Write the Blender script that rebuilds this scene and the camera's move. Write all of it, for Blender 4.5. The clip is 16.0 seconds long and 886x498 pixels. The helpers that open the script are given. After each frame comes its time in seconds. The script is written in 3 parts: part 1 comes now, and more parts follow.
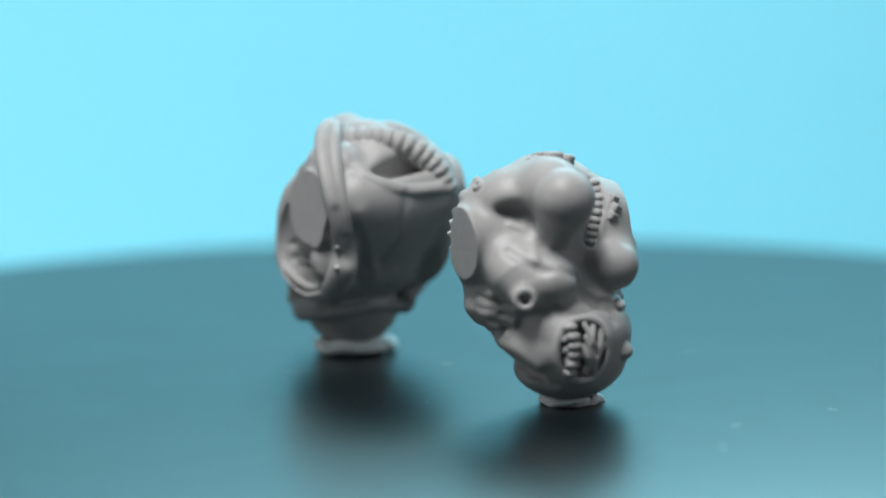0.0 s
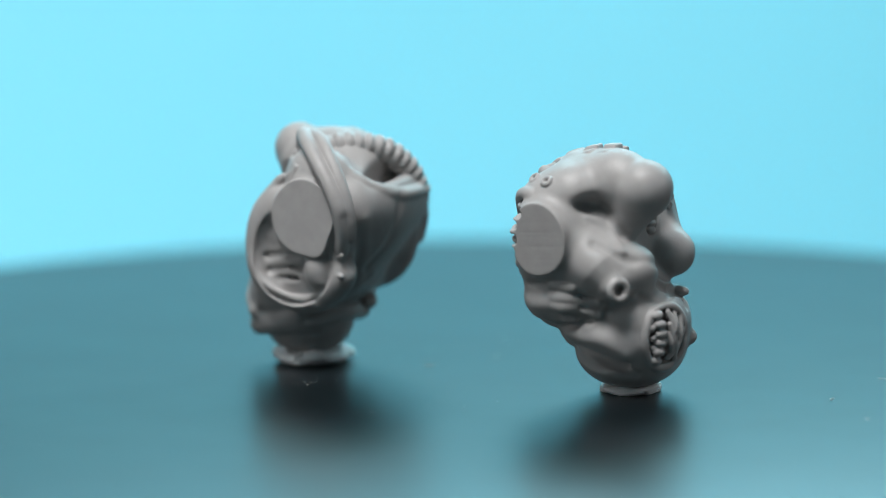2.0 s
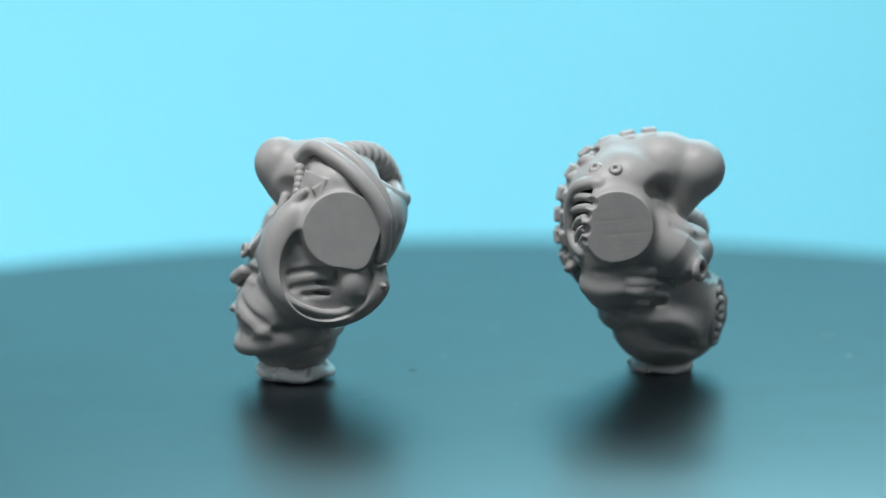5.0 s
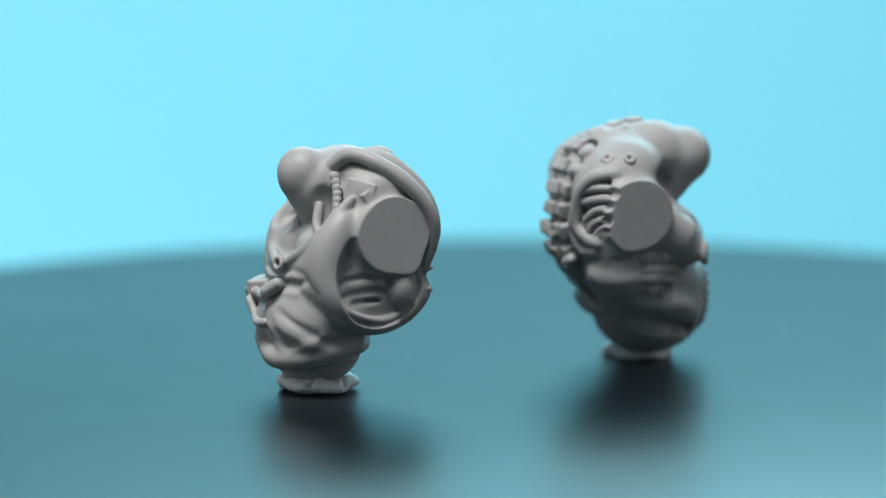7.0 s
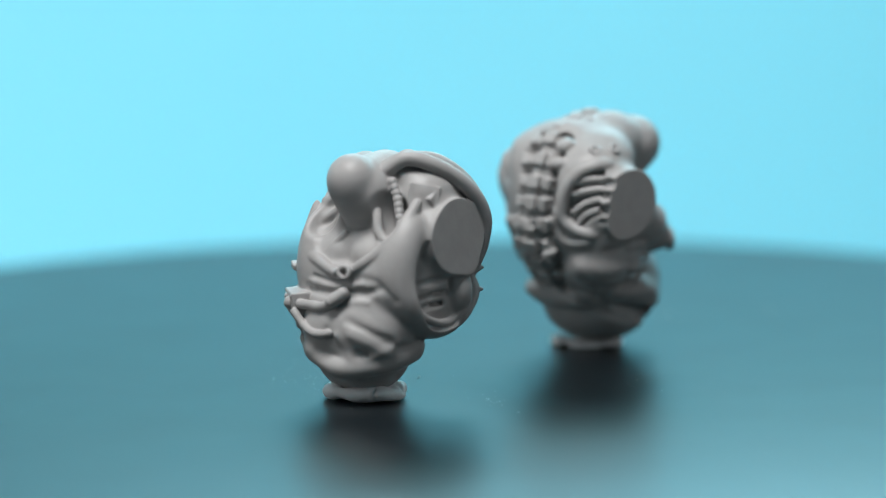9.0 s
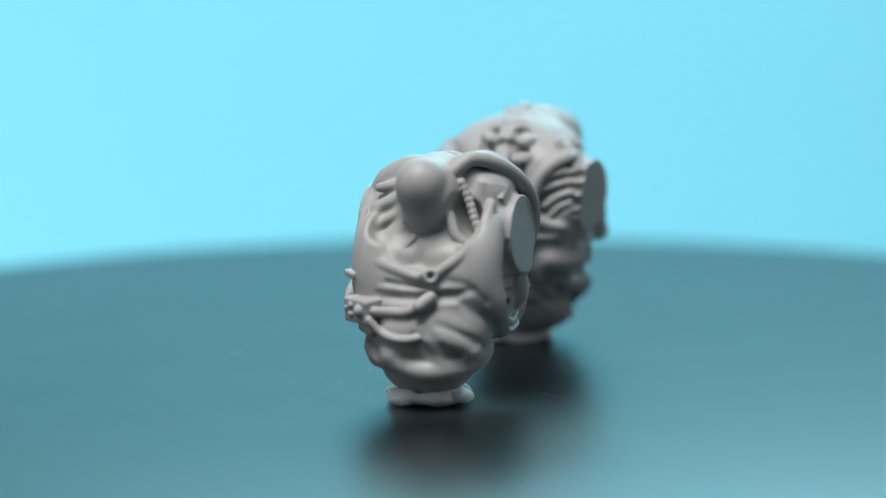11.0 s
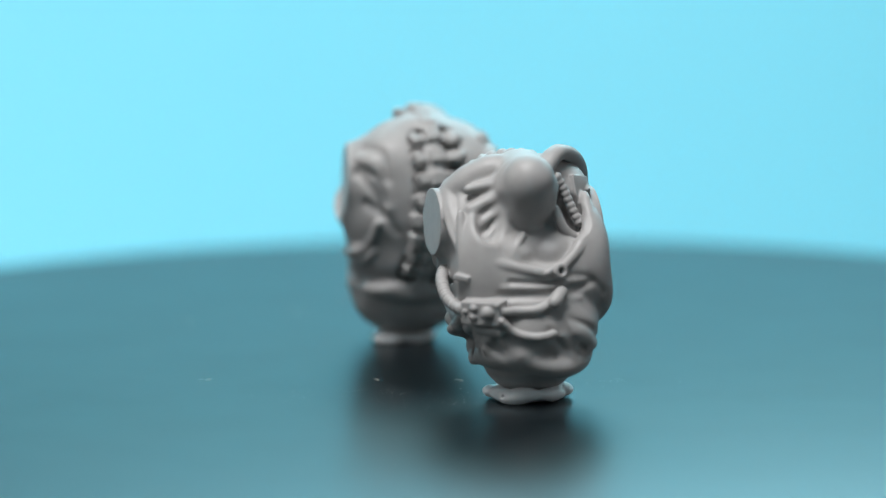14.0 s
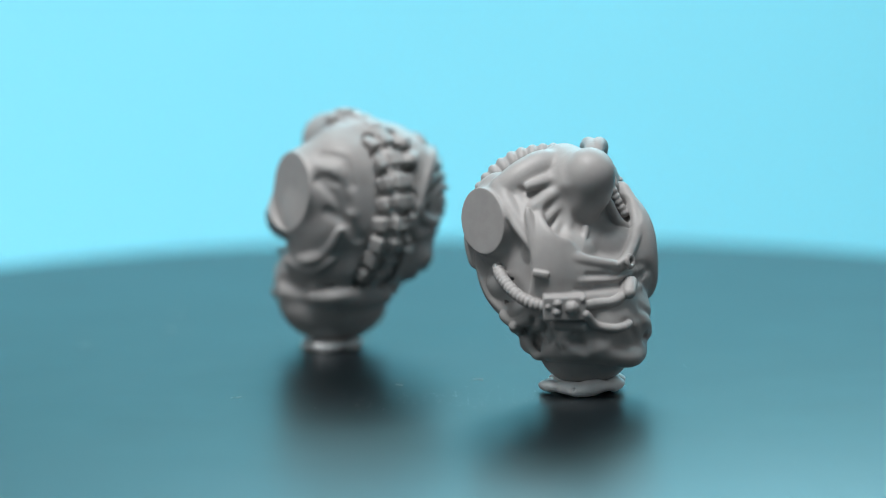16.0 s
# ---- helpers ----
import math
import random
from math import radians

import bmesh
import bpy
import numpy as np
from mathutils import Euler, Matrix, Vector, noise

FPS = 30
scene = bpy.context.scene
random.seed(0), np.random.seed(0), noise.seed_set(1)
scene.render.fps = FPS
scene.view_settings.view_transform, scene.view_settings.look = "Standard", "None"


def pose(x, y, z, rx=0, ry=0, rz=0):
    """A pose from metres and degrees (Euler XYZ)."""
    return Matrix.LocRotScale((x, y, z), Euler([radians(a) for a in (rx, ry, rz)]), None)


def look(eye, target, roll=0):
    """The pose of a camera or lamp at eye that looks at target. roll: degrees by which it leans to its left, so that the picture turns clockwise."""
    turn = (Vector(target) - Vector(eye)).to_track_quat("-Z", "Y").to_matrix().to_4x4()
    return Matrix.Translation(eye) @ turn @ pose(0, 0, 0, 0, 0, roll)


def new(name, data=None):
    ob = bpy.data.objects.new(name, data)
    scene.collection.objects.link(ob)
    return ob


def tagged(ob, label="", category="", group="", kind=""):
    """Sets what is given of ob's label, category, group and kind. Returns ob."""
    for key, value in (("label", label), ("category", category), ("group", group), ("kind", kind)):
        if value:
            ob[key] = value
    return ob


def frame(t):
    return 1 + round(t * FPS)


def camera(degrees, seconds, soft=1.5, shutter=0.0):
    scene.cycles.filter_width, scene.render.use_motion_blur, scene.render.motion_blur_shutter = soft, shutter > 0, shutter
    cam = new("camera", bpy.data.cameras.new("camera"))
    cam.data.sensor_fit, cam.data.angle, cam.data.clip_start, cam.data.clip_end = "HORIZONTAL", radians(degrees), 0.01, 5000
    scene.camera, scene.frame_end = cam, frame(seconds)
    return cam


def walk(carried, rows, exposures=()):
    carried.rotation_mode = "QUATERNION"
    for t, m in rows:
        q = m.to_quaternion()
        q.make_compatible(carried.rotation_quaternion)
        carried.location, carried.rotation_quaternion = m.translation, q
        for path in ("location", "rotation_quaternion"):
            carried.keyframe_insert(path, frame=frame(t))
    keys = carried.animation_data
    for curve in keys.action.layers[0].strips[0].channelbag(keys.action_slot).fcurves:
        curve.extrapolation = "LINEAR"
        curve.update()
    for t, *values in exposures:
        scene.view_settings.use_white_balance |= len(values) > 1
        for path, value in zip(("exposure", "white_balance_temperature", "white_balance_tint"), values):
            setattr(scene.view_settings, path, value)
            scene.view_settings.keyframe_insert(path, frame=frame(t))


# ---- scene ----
MM = 0.001
# ---- camera ----
cam = camera(8.0, 16.0, soft=0.5, shutter=0.0)
EYE = Vector((-0.00226, -0.93433, 0.1694))
DOWN = radians(9.163)
AIM = EYE + Vector((0, math.cos(DOWN), -math.sin(DOWN)))
walk(cam, [(0.0, look(EYE, AIM, -0.606)), (16.0, look(EYE, AIM, -0.606))])
cam.data.dof.use_dof = True
cam.data.dof.focus_distance = 0.931
cam.data.dof.aperture_fstop = 8.2

# ---- light: soft boxes over and beside the table, added fill lamps, a dim grey room ----
world = bpy.data.worlds.new("room_air")
scene.world = world
world.use_nodes = True
world.node_tree.nodes["Background"].inputs[0].default_value = (0.86, 0.93, 1.0, 1)
world.node_tree.nodes["Background"].inputs[1].default_value = 0.03


def area_lamp(name, eye, target, sx, sy, watts, colour):
    data = bpy.data.lights.new(name, "AREA")
    data.shape, data.size, data.size_y, data.energy, data.color = "RECTANGLE", sx, sy, watts, colour
    ob = new(name, data)
    ob.matrix_world = look(eye, target)
    return ob


area_lamp("softbox_lamp", (-0.12, -0.20, 0.62), (0, -0.01, 0.0), 0.28, 0.24, 5.2, (0.99, 0.99, 0.99))
area_lamp("left_softbox_lamp", (-0.48, -0.14, 0.20), (0, 0, 0.01), 0.20, 0.22, 0.34, (1.0, 0.99, 0.98))
area_lamp("right_softbox_lamp", (0.48, -0.14, 0.20), (0, 0, 0.01), 0.20, 0.22, 0.24, (1.0, 0.99, 0.98))
# added, unseen: brightens the lower left of the paper from below platter height
area_lamp("backdrop_fill_lamp", (-0.25, 0.10, -0.19), (-0.08, 0.50, -0.03), 0.16, 0.06, 0.77, (0.98, 0.99, 1.0))
# added cyan-tinted lamp: lifts the sheen on the near platter, rims the figurines
area_lamp("rear_sheen_lamp", (0.16, 0.43, 0.33), (0.05, -0.08, 0.0), 0.62, 0.20, 2.8, (0.46, 0.88, 1.0))
# added ambient fill, since the closed room shuts out the world light
area_lamp("room_fill_lamp", (0.0, -0.5, 1.46), (0.0, -0.5, 0.0), 0.9, 0.9, 3.0, (0.95, 0.97, 1.0))
scene.view_settings.exposure = 0.0


# ---- materials ----
def material(name):
    m = bpy.data.materials.new(name)
    m.use_nodes = True
    nt = m.node_tree
    return m, nt, nt.nodes["Principled BSDF"]


def node(nt, kind, **values):
    n = nt.nodes.new(kind)
    for key, value in values.items():
        n.inputs[key.replace("_", " ")].default_value = value
    return n


def grain(nt, scale, detail=4.0):
    coord = nt.nodes.new("ShaderNodeTexCoord")
    n = node(nt, "ShaderNodeTexNoise", Scale=scale, Detail=detail)
    nt.links.new(coord.outputs["Object"], n.inputs["Vector"])
    return n


def two_tone(nt, bsdf, dark, light, scale, low=0.35, high=0.65):
    n = grain(nt, scale)
    ramp = nt.nodes.new("ShaderNodeValToRGB")
    ramp.color_ramp.elements[0].position, ramp.color_ramp.elements[0].color = low, (*dark, 1)
    ramp.color_ramp.elements[1].position, ramp.color_ramp.elements[1].color = high, (*light, 1)
    nt.links.new(n.outputs["Fac"], ramp.inputs["Fac"])
    nt.links.new(ramp.outputs["Color"], bsdf.inputs["Base Color"])
    return ramp


def relief(nt, bsdf, scale, strength, distance):
    n = grain(nt, scale, 6.0)
    b = node(nt, "ShaderNodeBump", Strength=strength, Distance=distance)
    nt.links.new(n.outputs["Fac"], b.inputs["Height"])
    nt.links.new(b.outputs["Normal"], bsdf.inputs["Normal"])
    return b


def resin():
    m, nt, b = material("grey_cast_resin")
    two_tone(nt, b, (0.330, 0.320, 0.315), (0.358, 0.348, 0.343), 420)
    b.inputs["Roughness"].default_value = 0.45
    b.inputs["Specular IOR Level"].default_value = 0.35
    b.inputs["Subsurface Weight"].default_value = 0.0
    relief(nt, b, 1600, 0.22, 0.00012)
    return m


def putty_white():
    m, nt, b = material("white_putty")
    two_tone(nt, b, (0.86, 0.86, 0.87), (0.93, 0.93, 0.94), 420)
    b.inputs["Roughness"].default_value = 0.55
    b.inputs["Subsurface Weight"].default_value = 0.6
    b.inputs["Subsurface Radius"].default_value = (1.0, 0.95, 0.9)
    b.inputs["Subsurface Scale"].default_value = 0.004
    relief(nt, b, 900, 0.5, 0.0003)
    return m


def black_satin():
    m, nt, b = material("black_satin_plastic")
    two_tone(nt, b, (0.002, 0.004, 0.005), (0.004, 0.006, 0.008), 30)
    b.inputs["IOR"].default_value = 1.5
    n = grain(nt, 45)
    r = node(nt, "ShaderNodeMapRange")
    r.inputs["To Min"].default_value, r.inputs["To Max"].default_value = 0.27, 0.32
    nt.links.new(n.outputs["Fac"], r.inputs["Value"])
    nt.links.new(r.outputs["Result"], b.inputs["Roughness"])
    b.inputs["Specular Tint"].default_value = (0.70, 0.95, 1.0, 1)
    relief(nt, b, 3000, 0.01, 0.00003)
    return m


def cyan_paper():
    m, nt, b = material("cyan_backdrop_paper")
    two_tone(nt, b, (0.284, 0.730, 0.855), (0.299, 0.755, 0.880), 6)
    b.inputs["Roughness"].default_value = 0.9
    b.inputs["Specular IOR Level"].default_value = 0.1
    relief(nt, b, 900, 0.1, 0.0002)
    return m


def plain(name, dark, light, scale, rough, bump=0.2):
    m, nt, b = material(name)
    two_tone(nt, b, dark, light, scale)
    b.inputs["Roughness"].default_value = rough
    relief(nt, b, scale * 8, bump, 0.0003)
    return m


RESIN, PUTTY, SATIN, CYAN = resin(), putty_white(), black_satin(), cyan_paper()
DESK = plain("pale_desk_laminate", (0.42, 0.40, 0.37), (0.50, 0.48, 0.45), 14, 0.5)
PLASTER = plain("pale_grey_plaster", (0.60, 0.61, 0.62), (0.68, 0.69, 0.70), 3, 0.9)
DUST = plain("pale_dust", (0.55, 0.55, 0.52), (0.75, 0.75, 0.72), 900, 0.8)


def part(name, bm, mat, parent=None, label="", smooth=True):
    me = bpy.data.meshes.new(name)
    bm.to_mesh(me)
    bm.free()
    me.materials.append(mat)
    if smooth:
        for p in me.polygons:
            p.use_smooth = True
    ob = new(name, me)
    if parent:
        ob.parent = parent
    if label:
        tagged(ob, label)
    return ob


def lathe(profile, steps=192):
    """A turned solid about z from (radius, height) pairs, bottom to top."""
    bm = bmesh.new()
    rings = []
    for r, z in profile:
        if r < 1e-6:
            rings.append([bm.verts.new((0, 0, z))])
        else:
            rings.append([bm.verts.new((r * math.cos(a), r * math.sin(a), z)) for a in (2 * math.pi * i / steps for i in range(steps))])
    for lo, hi in zip(rings, rings[1:]):
        for i in range(steps):
            j = (i + 1) % steps
            if len(lo) == 1 and len(hi) > 1:
                bm.faces.new((lo[0], hi[j], hi[i]))
            elif len(hi) == 1 and len(lo) > 1:
                bm.faces.new((lo[i], lo[j], hi[0]))
            elif len(lo) > 1:
                bm.faces.new((lo[i], lo[j], hi[j], hi[i]))
    return bm


def rounded(r, z0, z1, b, n=6):
    """A profile of a disc of radius r from z0 to z1 with edges rounded by b."""
    pts = [(0, z0)]
    pts += [(r - b + b * math.sin(a), z0 + b - b * math.cos(a)) for a in (math.pi / 2 * i / n for i in range(n + 1))]
    pts += [(r - b + b * math.cos(a), z1 - b + b * math.sin(a)) for a in (math.pi / 2 * i / n for i in range(n + 1))]
    return pts + [(0, z1)]


# ---- structure: desk, paper sweep ----
def box(bm, x0, x1, y0, y1, z0, z1):
    v = [bm.verts.new(p) for p in ((x0, y0, z0), (x1, y0, z0), (x1, y1, z0), (x0, y1, z0), (x0, y0, z1), (x1, y0, z1), (x1, y1, z1), (x0, y1, z1))]
    for f in ((0, 3, 2, 1), (4, 5, 6, 7), (0, 1, 5, 4), (1, 2, 6, 5), (2, 3, 7, 6), (3, 0, 4, 7)):
        bm.faces.new([v[i] for i in f])


def build_setting():
    bm = bmesh.new()
    box(bm, -0.8, 0.8, -0.62, 0.75, -0.29, -0.262)
    bmesh.ops.bevel(bm, geom=list(bm.edges), offset=0.004, segments=2, affect="EDGES")
    desk = part("desk", bm, DESK, smooth=False)
    tagged(desk, "pale laminate desk top under the paper and turntable", "desk", kind="structure")
    for name, (x0, x1, y0, y1, z0, z1) in (("floor", (-1.7, 1.7, -2.3, 1.5, -1.08, -1.0)), ("ceiling", (-1.7, 1.7, -2.3, 1.5, 1.5, 1.58)), ("wall_north", (-1.7, 1.7, 1.5, 1.6, -1.08, 1.58)),
                                           ("wall_south", (-1.7, 1.7, -2.4, -2.3, -1.08, 1.58)), ("wall_east", (1.7, 1.8, -2.4, 1.6, -1.08, 1.58)), ("wall_west", (-1.8, -1.7, -2.4, 1.6, -1.08, 1.58))):
        bm = bmesh.new()
        box(bm, x0, x1, y0, y1, z0, z1)
        tagged(part(name, bm, PLASTER, smooth=False), "plain pale grey painted room surface", "floor" if name == "floor" else "ceiling" if name == "ceiling" else "wall", kind="structure")
    # paper sweep: lies on the desk, curves up and stands behind the turntable
    prof = [(-0.30, -0.2606)]
    r, yc = 0.15, 0.50
    prof.append((yc - r, -0.2606))
    prof += [(yc - r + r * math.sin(a), -0.2606 + r - r * math.cos(a)) for a in (math.pi / 2 * i / 16 for i in range(1, 17))]
    prof.append((yc, PAPER_TOP))
    bm = bmesh.new()
    rows = []
    for i, (y, z) in enumerate(prof):
        a = 0 if i < 2 else math.pi / 2 * min(1, (i - 1) / 16)
        oy, oz = 0.0008 * math.sin(a), -0.0008 * math.cos(a)
        rows.append([bm.verts.new(p) for p in ((-0.55, y, z), (0.55, y, z), (0.55, y + oy, z + oz), (-0.55, y + oy, z + oz))])
    for a, b in zip(rows, rows[1:]):
        for i in range(4):
            j = (i + 1) % 4
            bm.faces.new((a[i], a[j], b[j], b[i]))
    bm.faces.new(rows[0][::-1])
    bm.faces.new(rows[-1])
    back = part("backdrop", bm, CYAN, smooth=False)
    tagged(back, "plain bright cyan paper backdrop curving up behind turntable", "backdrop", kind="structure")


PAPER_TOP = 0.72
build_setting()

# ---- turntable ----
TABLE_R = 0.128


def build_turntable():
    t = new("turntable")
    tagged(t, "round black satin plastic turntable with dusty glossy top", "turntable")
    part("platter", lathe(rounded(TABLE_R, -0.012, 0.0, 0.0012)), SATIN, t)
    part("base", lathe([(0, -0.2598), (0.085, -0.2598), (0.088, -0.256), (0.088, -0.235), (0.084, -0.231), (0.03, -0.229), (0.026, -0.222), (0.026, -0.0125), (0, -0.0125)], 96), SATIN, t, "black pedestal base")
    return t


TURNTABLE = build_turntable()


# ---- sculpting by distance fields ----
class Clay:
    """A solid on a grid in millimetres: x to the right of a figure that faces -y, z up from the table."""

    def __init__(self, lo, hi, h):
        self.lo, self.h = np.array(lo, float), h
        self.n = np.ceil((np.array(hi) - self.lo) / h).astype(int) + 1
        self.d = np.full(self.n, 9.0, np.float32)
        self.axes = [self.lo[i] + h * np.arange(self.n[i]) for i in range(3)]

    def window(self, lo, hi):
        a = np.clip(np.floor((np.array(lo) - self.lo) / self.h).astype(int), 0, self.n - 1)
        b = np.clip(np.ceil((np.array(hi) - self.lo) / self.h).astype(int) + 1, 1, self.n)
        s = tuple(slice(i, j) for i, j in zip(a, b))
        x, y, z = (self.axes[i][s[i]].astype(np.float32) for i in range(3))
        return s, x[:, None, None], y[None, :, None], z[None, None, :]

    def join(self, s, e, k, cut=False):
        d = self.d[s]
        if cut:
            q = np.clip(0.5 - 0.5 * (d + e) / k, 0, 1)
            self.d[s] = d * (1 - q) - e * q + k * q * (1 - q)
        else:
            q = np.clip(0.5 + 0.5 * (d - e) / k, 0, 1)
            self.d[s] = d * (1 - q) + e * q - k * q * (1 - q)

    def ball(self, c, r, turn=(0, 0, 0), k=1.0, cut=False):
        """An ellipsoid at c with radii r, turned by Euler degrees."""
        r = np.array(r if hasattr(r, "__len__") else (r, r, r), float)
        m = np.array(Euler([radians(a) for a in turn]).to_matrix())
        ext = np.sqrt(((m * r) ** 2).sum(1)) + k + 0.6
        s, x, y, z = self.window(np.array(c) - ext, np.array(c) + ext)
        x, y, z = x - c[0], y - c[1], z - c[2]
        p = [m[0, i] * x + m[1, i] * y + m[2, i] * z for i in range(3)]
        k0 = np.sqrt(sum((p[i] / r[i]) ** 2 for i in range(3)))
        k1 = np.sqrt(sum((p[i] / r[i] ** 2) ** 2 for i in range(3))) + 1e-6
        self.join(s, np.where(k0 < 0.12, -r.min(), k0 * (k0 - 1) / k1).astype(np.float32), k, cut)

    def rod(self, a, b, ra, rb=None, k=0.4, cut=False):
        """A round-ended rod from a to b that tapers from ra to rb."""
        rb = ra if rb is None else rb
        a, b = np.array(a, float), np.array(b, float)
        big = max(ra, rb) + k + 0.6
        s, x, y, z = self.window(np.minimum(a, b) - big, np.maximum(a, b) + big)
        v = b - a
        L = max(float(v @ v), 1e-9)
        h = np.clip(((x - a[0]) * v[0] + (y - a[1]) * v[1] + (z - a[2]) * v[2]) / L, 0, 1)
        e = np.sqrt((x - a[0] - h * v[0]) ** 2 + (y - a[1] - h * v[1]) ** 2 + (z - a[2] - h * v[2]) ** 2) - (ra + (rb - ra) * h)
        self.join(s, e.astype(np.float32), k, cut)

    def block(self, c, half, turn=(0, 0, 0), round_=0.2, k=0.2, cut=False):
        """A box with rounded edges."""
        half = np.array(half, float)
        m = np.array(Euler([radians(a) for a in turn]).to_matrix())
        ext = (np.abs(m) * half).sum(1) + k + 0.6
        s, x, y, z = self.window(np.array(c) - ext, np.array(c) + ext)
        x, y, z = x - c[0], y - c[1], z - c[2]
        q = [np.abs(m[0, i] * x + m[1, i] * y + m[2, i] * z) - (half[i] - round_) for i in range(3)]
        e = np.sqrt(sum(np.maximum(a, 0) ** 2 for a in q)) + np.minimum(np.maximum(np.maximum(q[0], q[1]), q[2]), 0) - round_
        self.join(s, e.astype(np.float32), k, cut)

    def ring(self, c, axis, big, small, k=0.3, cut=False):
        ax = np.array(Vector(axis).normalized())
        ext = big + small + k + 0.6
        s, x, y, z = self.window(np.array(c) - ext, np.array(c) + ext)
        x, y, z = x - c[0], y - c[1], z - c[2]
        along = x * ax[0] + y * ax[1] + z * ax[2]
        flat = np.sqrt(np.maximum(x * x + y * y + z * z - along ** 2, 0))
        self.join(s, (np.sqrt((flat - big) ** 2 + along ** 2) - small).astype(np.float32), k, cut)

    def slab(self, c, normal, reach, k=0.15):
        """Saws off, within reach of c, what lies beyond the plane through c."""
        nrm = np.array(Vector(normal).normalized())
        s, x, y, z = self.window(np.array(c) - reach, np.array(c) + reach)
        x, y, z = x - c[0], y - c[1], z - c[2]
        along = x * nrm[0] + y * nrm[1] + z * nrm[2]
        far = np.sqrt(x * x + y * y + z * z) - reach
        e = np.maximum(-along, far)
        self.join(s, e.astype(np.float32), k, True)

    def at(self, p):
        i = np.round((np.asarray(p) - self.lo) / self.h).astype(int)
        if (i < 0).any() or (i >= self.n).any():
            return 9.0
        return float(self.d[tuple(i)])

    def on(self, side, u, w, lift=0.0):
        """The surface point met by looking at the figure turned by side degrees, u to the right of its foot and w up, from a little above."""
        a, tip = radians(-side), radians(9.6)
        eu = np.array((math.cos(a), math.sin(a), 0))
        back = np.array((-math.sin(a), math.cos(a), 0))
        ew = back * math.sin(tip) + np.array((0, 0, math.cos(tip)))
        ef = back * math.cos(tip) - np.array((0, 0, math.sin(tip)))
        p = u * eu + w * ew
        s = -26.0
        while s < 26:
            if self.at(p + s * ef) < 0:
                return p + (s - lift) * ef
            s += self.h * 0.5
        return p

    def drop(self, p, out):
        """The skin under p, coming in from outside along -out."""
        p, out = np.asarray(p, float), np.asarray(out, float)
        s = 7.0
        while s > -7 and self.at(p + out * s) > 0:
            s -= self.h * 0.5
        return p + out * s

    def path(self, pts, step=0.35):
        """A smooth line through the points, sampled evenly."""
        p = np.array(pts, float)
        p = np.vstack([2 * p[0] - p[1], p, 2 * p[-1] - p[-2]])
        out = []
        for i in range(1, len(p) - 2):
            n = max(2, int(np.linalg.norm(p[i + 1] - p[i]) / step))
            for t in np.arange(n) / n:
                out.append(0.5 * (2 * p[i] + (p[i + 1] - p[i - 1]) * t + (2 * p[i - 1] - 5 * p[i] + 4 * p[i + 1] - p[i + 2]) * t * t + (3 * p[i] - p[i - 1] - 3 * p[i + 1] + p[i + 2]) * t ** 3))
        out.append(p[-2])
        return out

    def tube(self, pts, r, k=0.25, cut=False, step=0.5, r_end=None):
        line = self.path(pts, step)
        n = len(line) - 1
        r_end = r if r_end is None else r_end
        for i in range(n):
            self.rod(line[i], line[i + 1], r + (r_end - r) * i / n, r + (r_end - r) * (i + 1) / n, k, cut)

    def hose(self, pts, r, pitch):
        """A ribbed hose: a core with rings along it."""
        line = self.path(pts, 0.15)
        self.tube(pts, r * 0.82, 0.15)
        gone = 0.0
        for a, b in zip(line, line[1:]):
            gone += np.linalg.norm(b - a)
            if gone >= pitch:
                gone -= pitch
                self.ring(b, b - a, r * 0.62, r * 0.40, 0.08)

    def crumple(self, pts, amp, wide):
        """A soft groove (amp > 0) or ridge (amp < 0) along a line, amp deep and about twice wide across."""
        line = np.array(self.path(pts, 0.6))
        s, x, y, z = self.window(line.min(0) - 3 * wide, line.max(0) + 3 * wide)
        best = np.full(self.d[s].shape, 99.0, np.float32)
        for a, b in zip(line, line[1:]):
            v = b - a
            h = np.clip(((x - a[0]) * v[0] + (y - a[1]) * v[1] + (z - a[2]) * v[2]) / max(float(v @ v), 1e-9), 0, 1)
            best = np.minimum(best, (x - a[0] - h * v[0]) ** 2 + (y - a[1] - h * v[1]) ** 2 + (z - a[2] - h * v[2]) ** 2)
        self.d[s] += (amp * np.exp(-best / wide ** 2)).astype(np.float32)

    def lay(self, side, uw, r, k=0.25, lift=0.0, cut=False, r_end=None):
        """A cord, fold or groove laid on the surface as seen from one side."""
        self.tube([self.on(side, u, w, lift) for u, w in uw], r, k, cut, r_end=r_end)

    def mesh(self, name):
        d, n = self.d, self.n
        ins = d < 0
        c8 = [ins[i:n[0] - 1 + i, j:n[1] - 1 + j, k:n[2] - 1 + k] for i in (0, 1) for j in (0, 1) for k in (0, 1)]
        cnt = sum(c.astype(np.int8) for c in c8)
        cells = np.argwhere((cnt > 0) & (cnt < 8))
        index = np.full(n - 1, -1, np.int64)
        index[tuple(cells.T)] = np.arange(len(cells))
        offs = [np.array((i, j, k)) for i in (0, 1) for j in (0, 1) for k in (0, 1)]
        val = [d[tuple((cells + o).T)] for o in offs]
        tot, num = np.zeros((len(cells), 3)), np.zeros(len(cells))
        for a in range(8):
            for b in range(a + 1, 8):
                if np.abs(offs[a] - offs[b]).sum() == 1:
                    hit = (val[a] < 0) != (val[b] < 0)
                    f = np.where(hit, val[a] / np.where(hit, val[a] - val[b], 1), 0)
                    tot += hit[:, None] * (offs[a] + f[:, None] * (offs[b] - offs[a]))
                    num += hit
        co = (self.lo + self.h * (cells + tot / num[:, None])) * MM
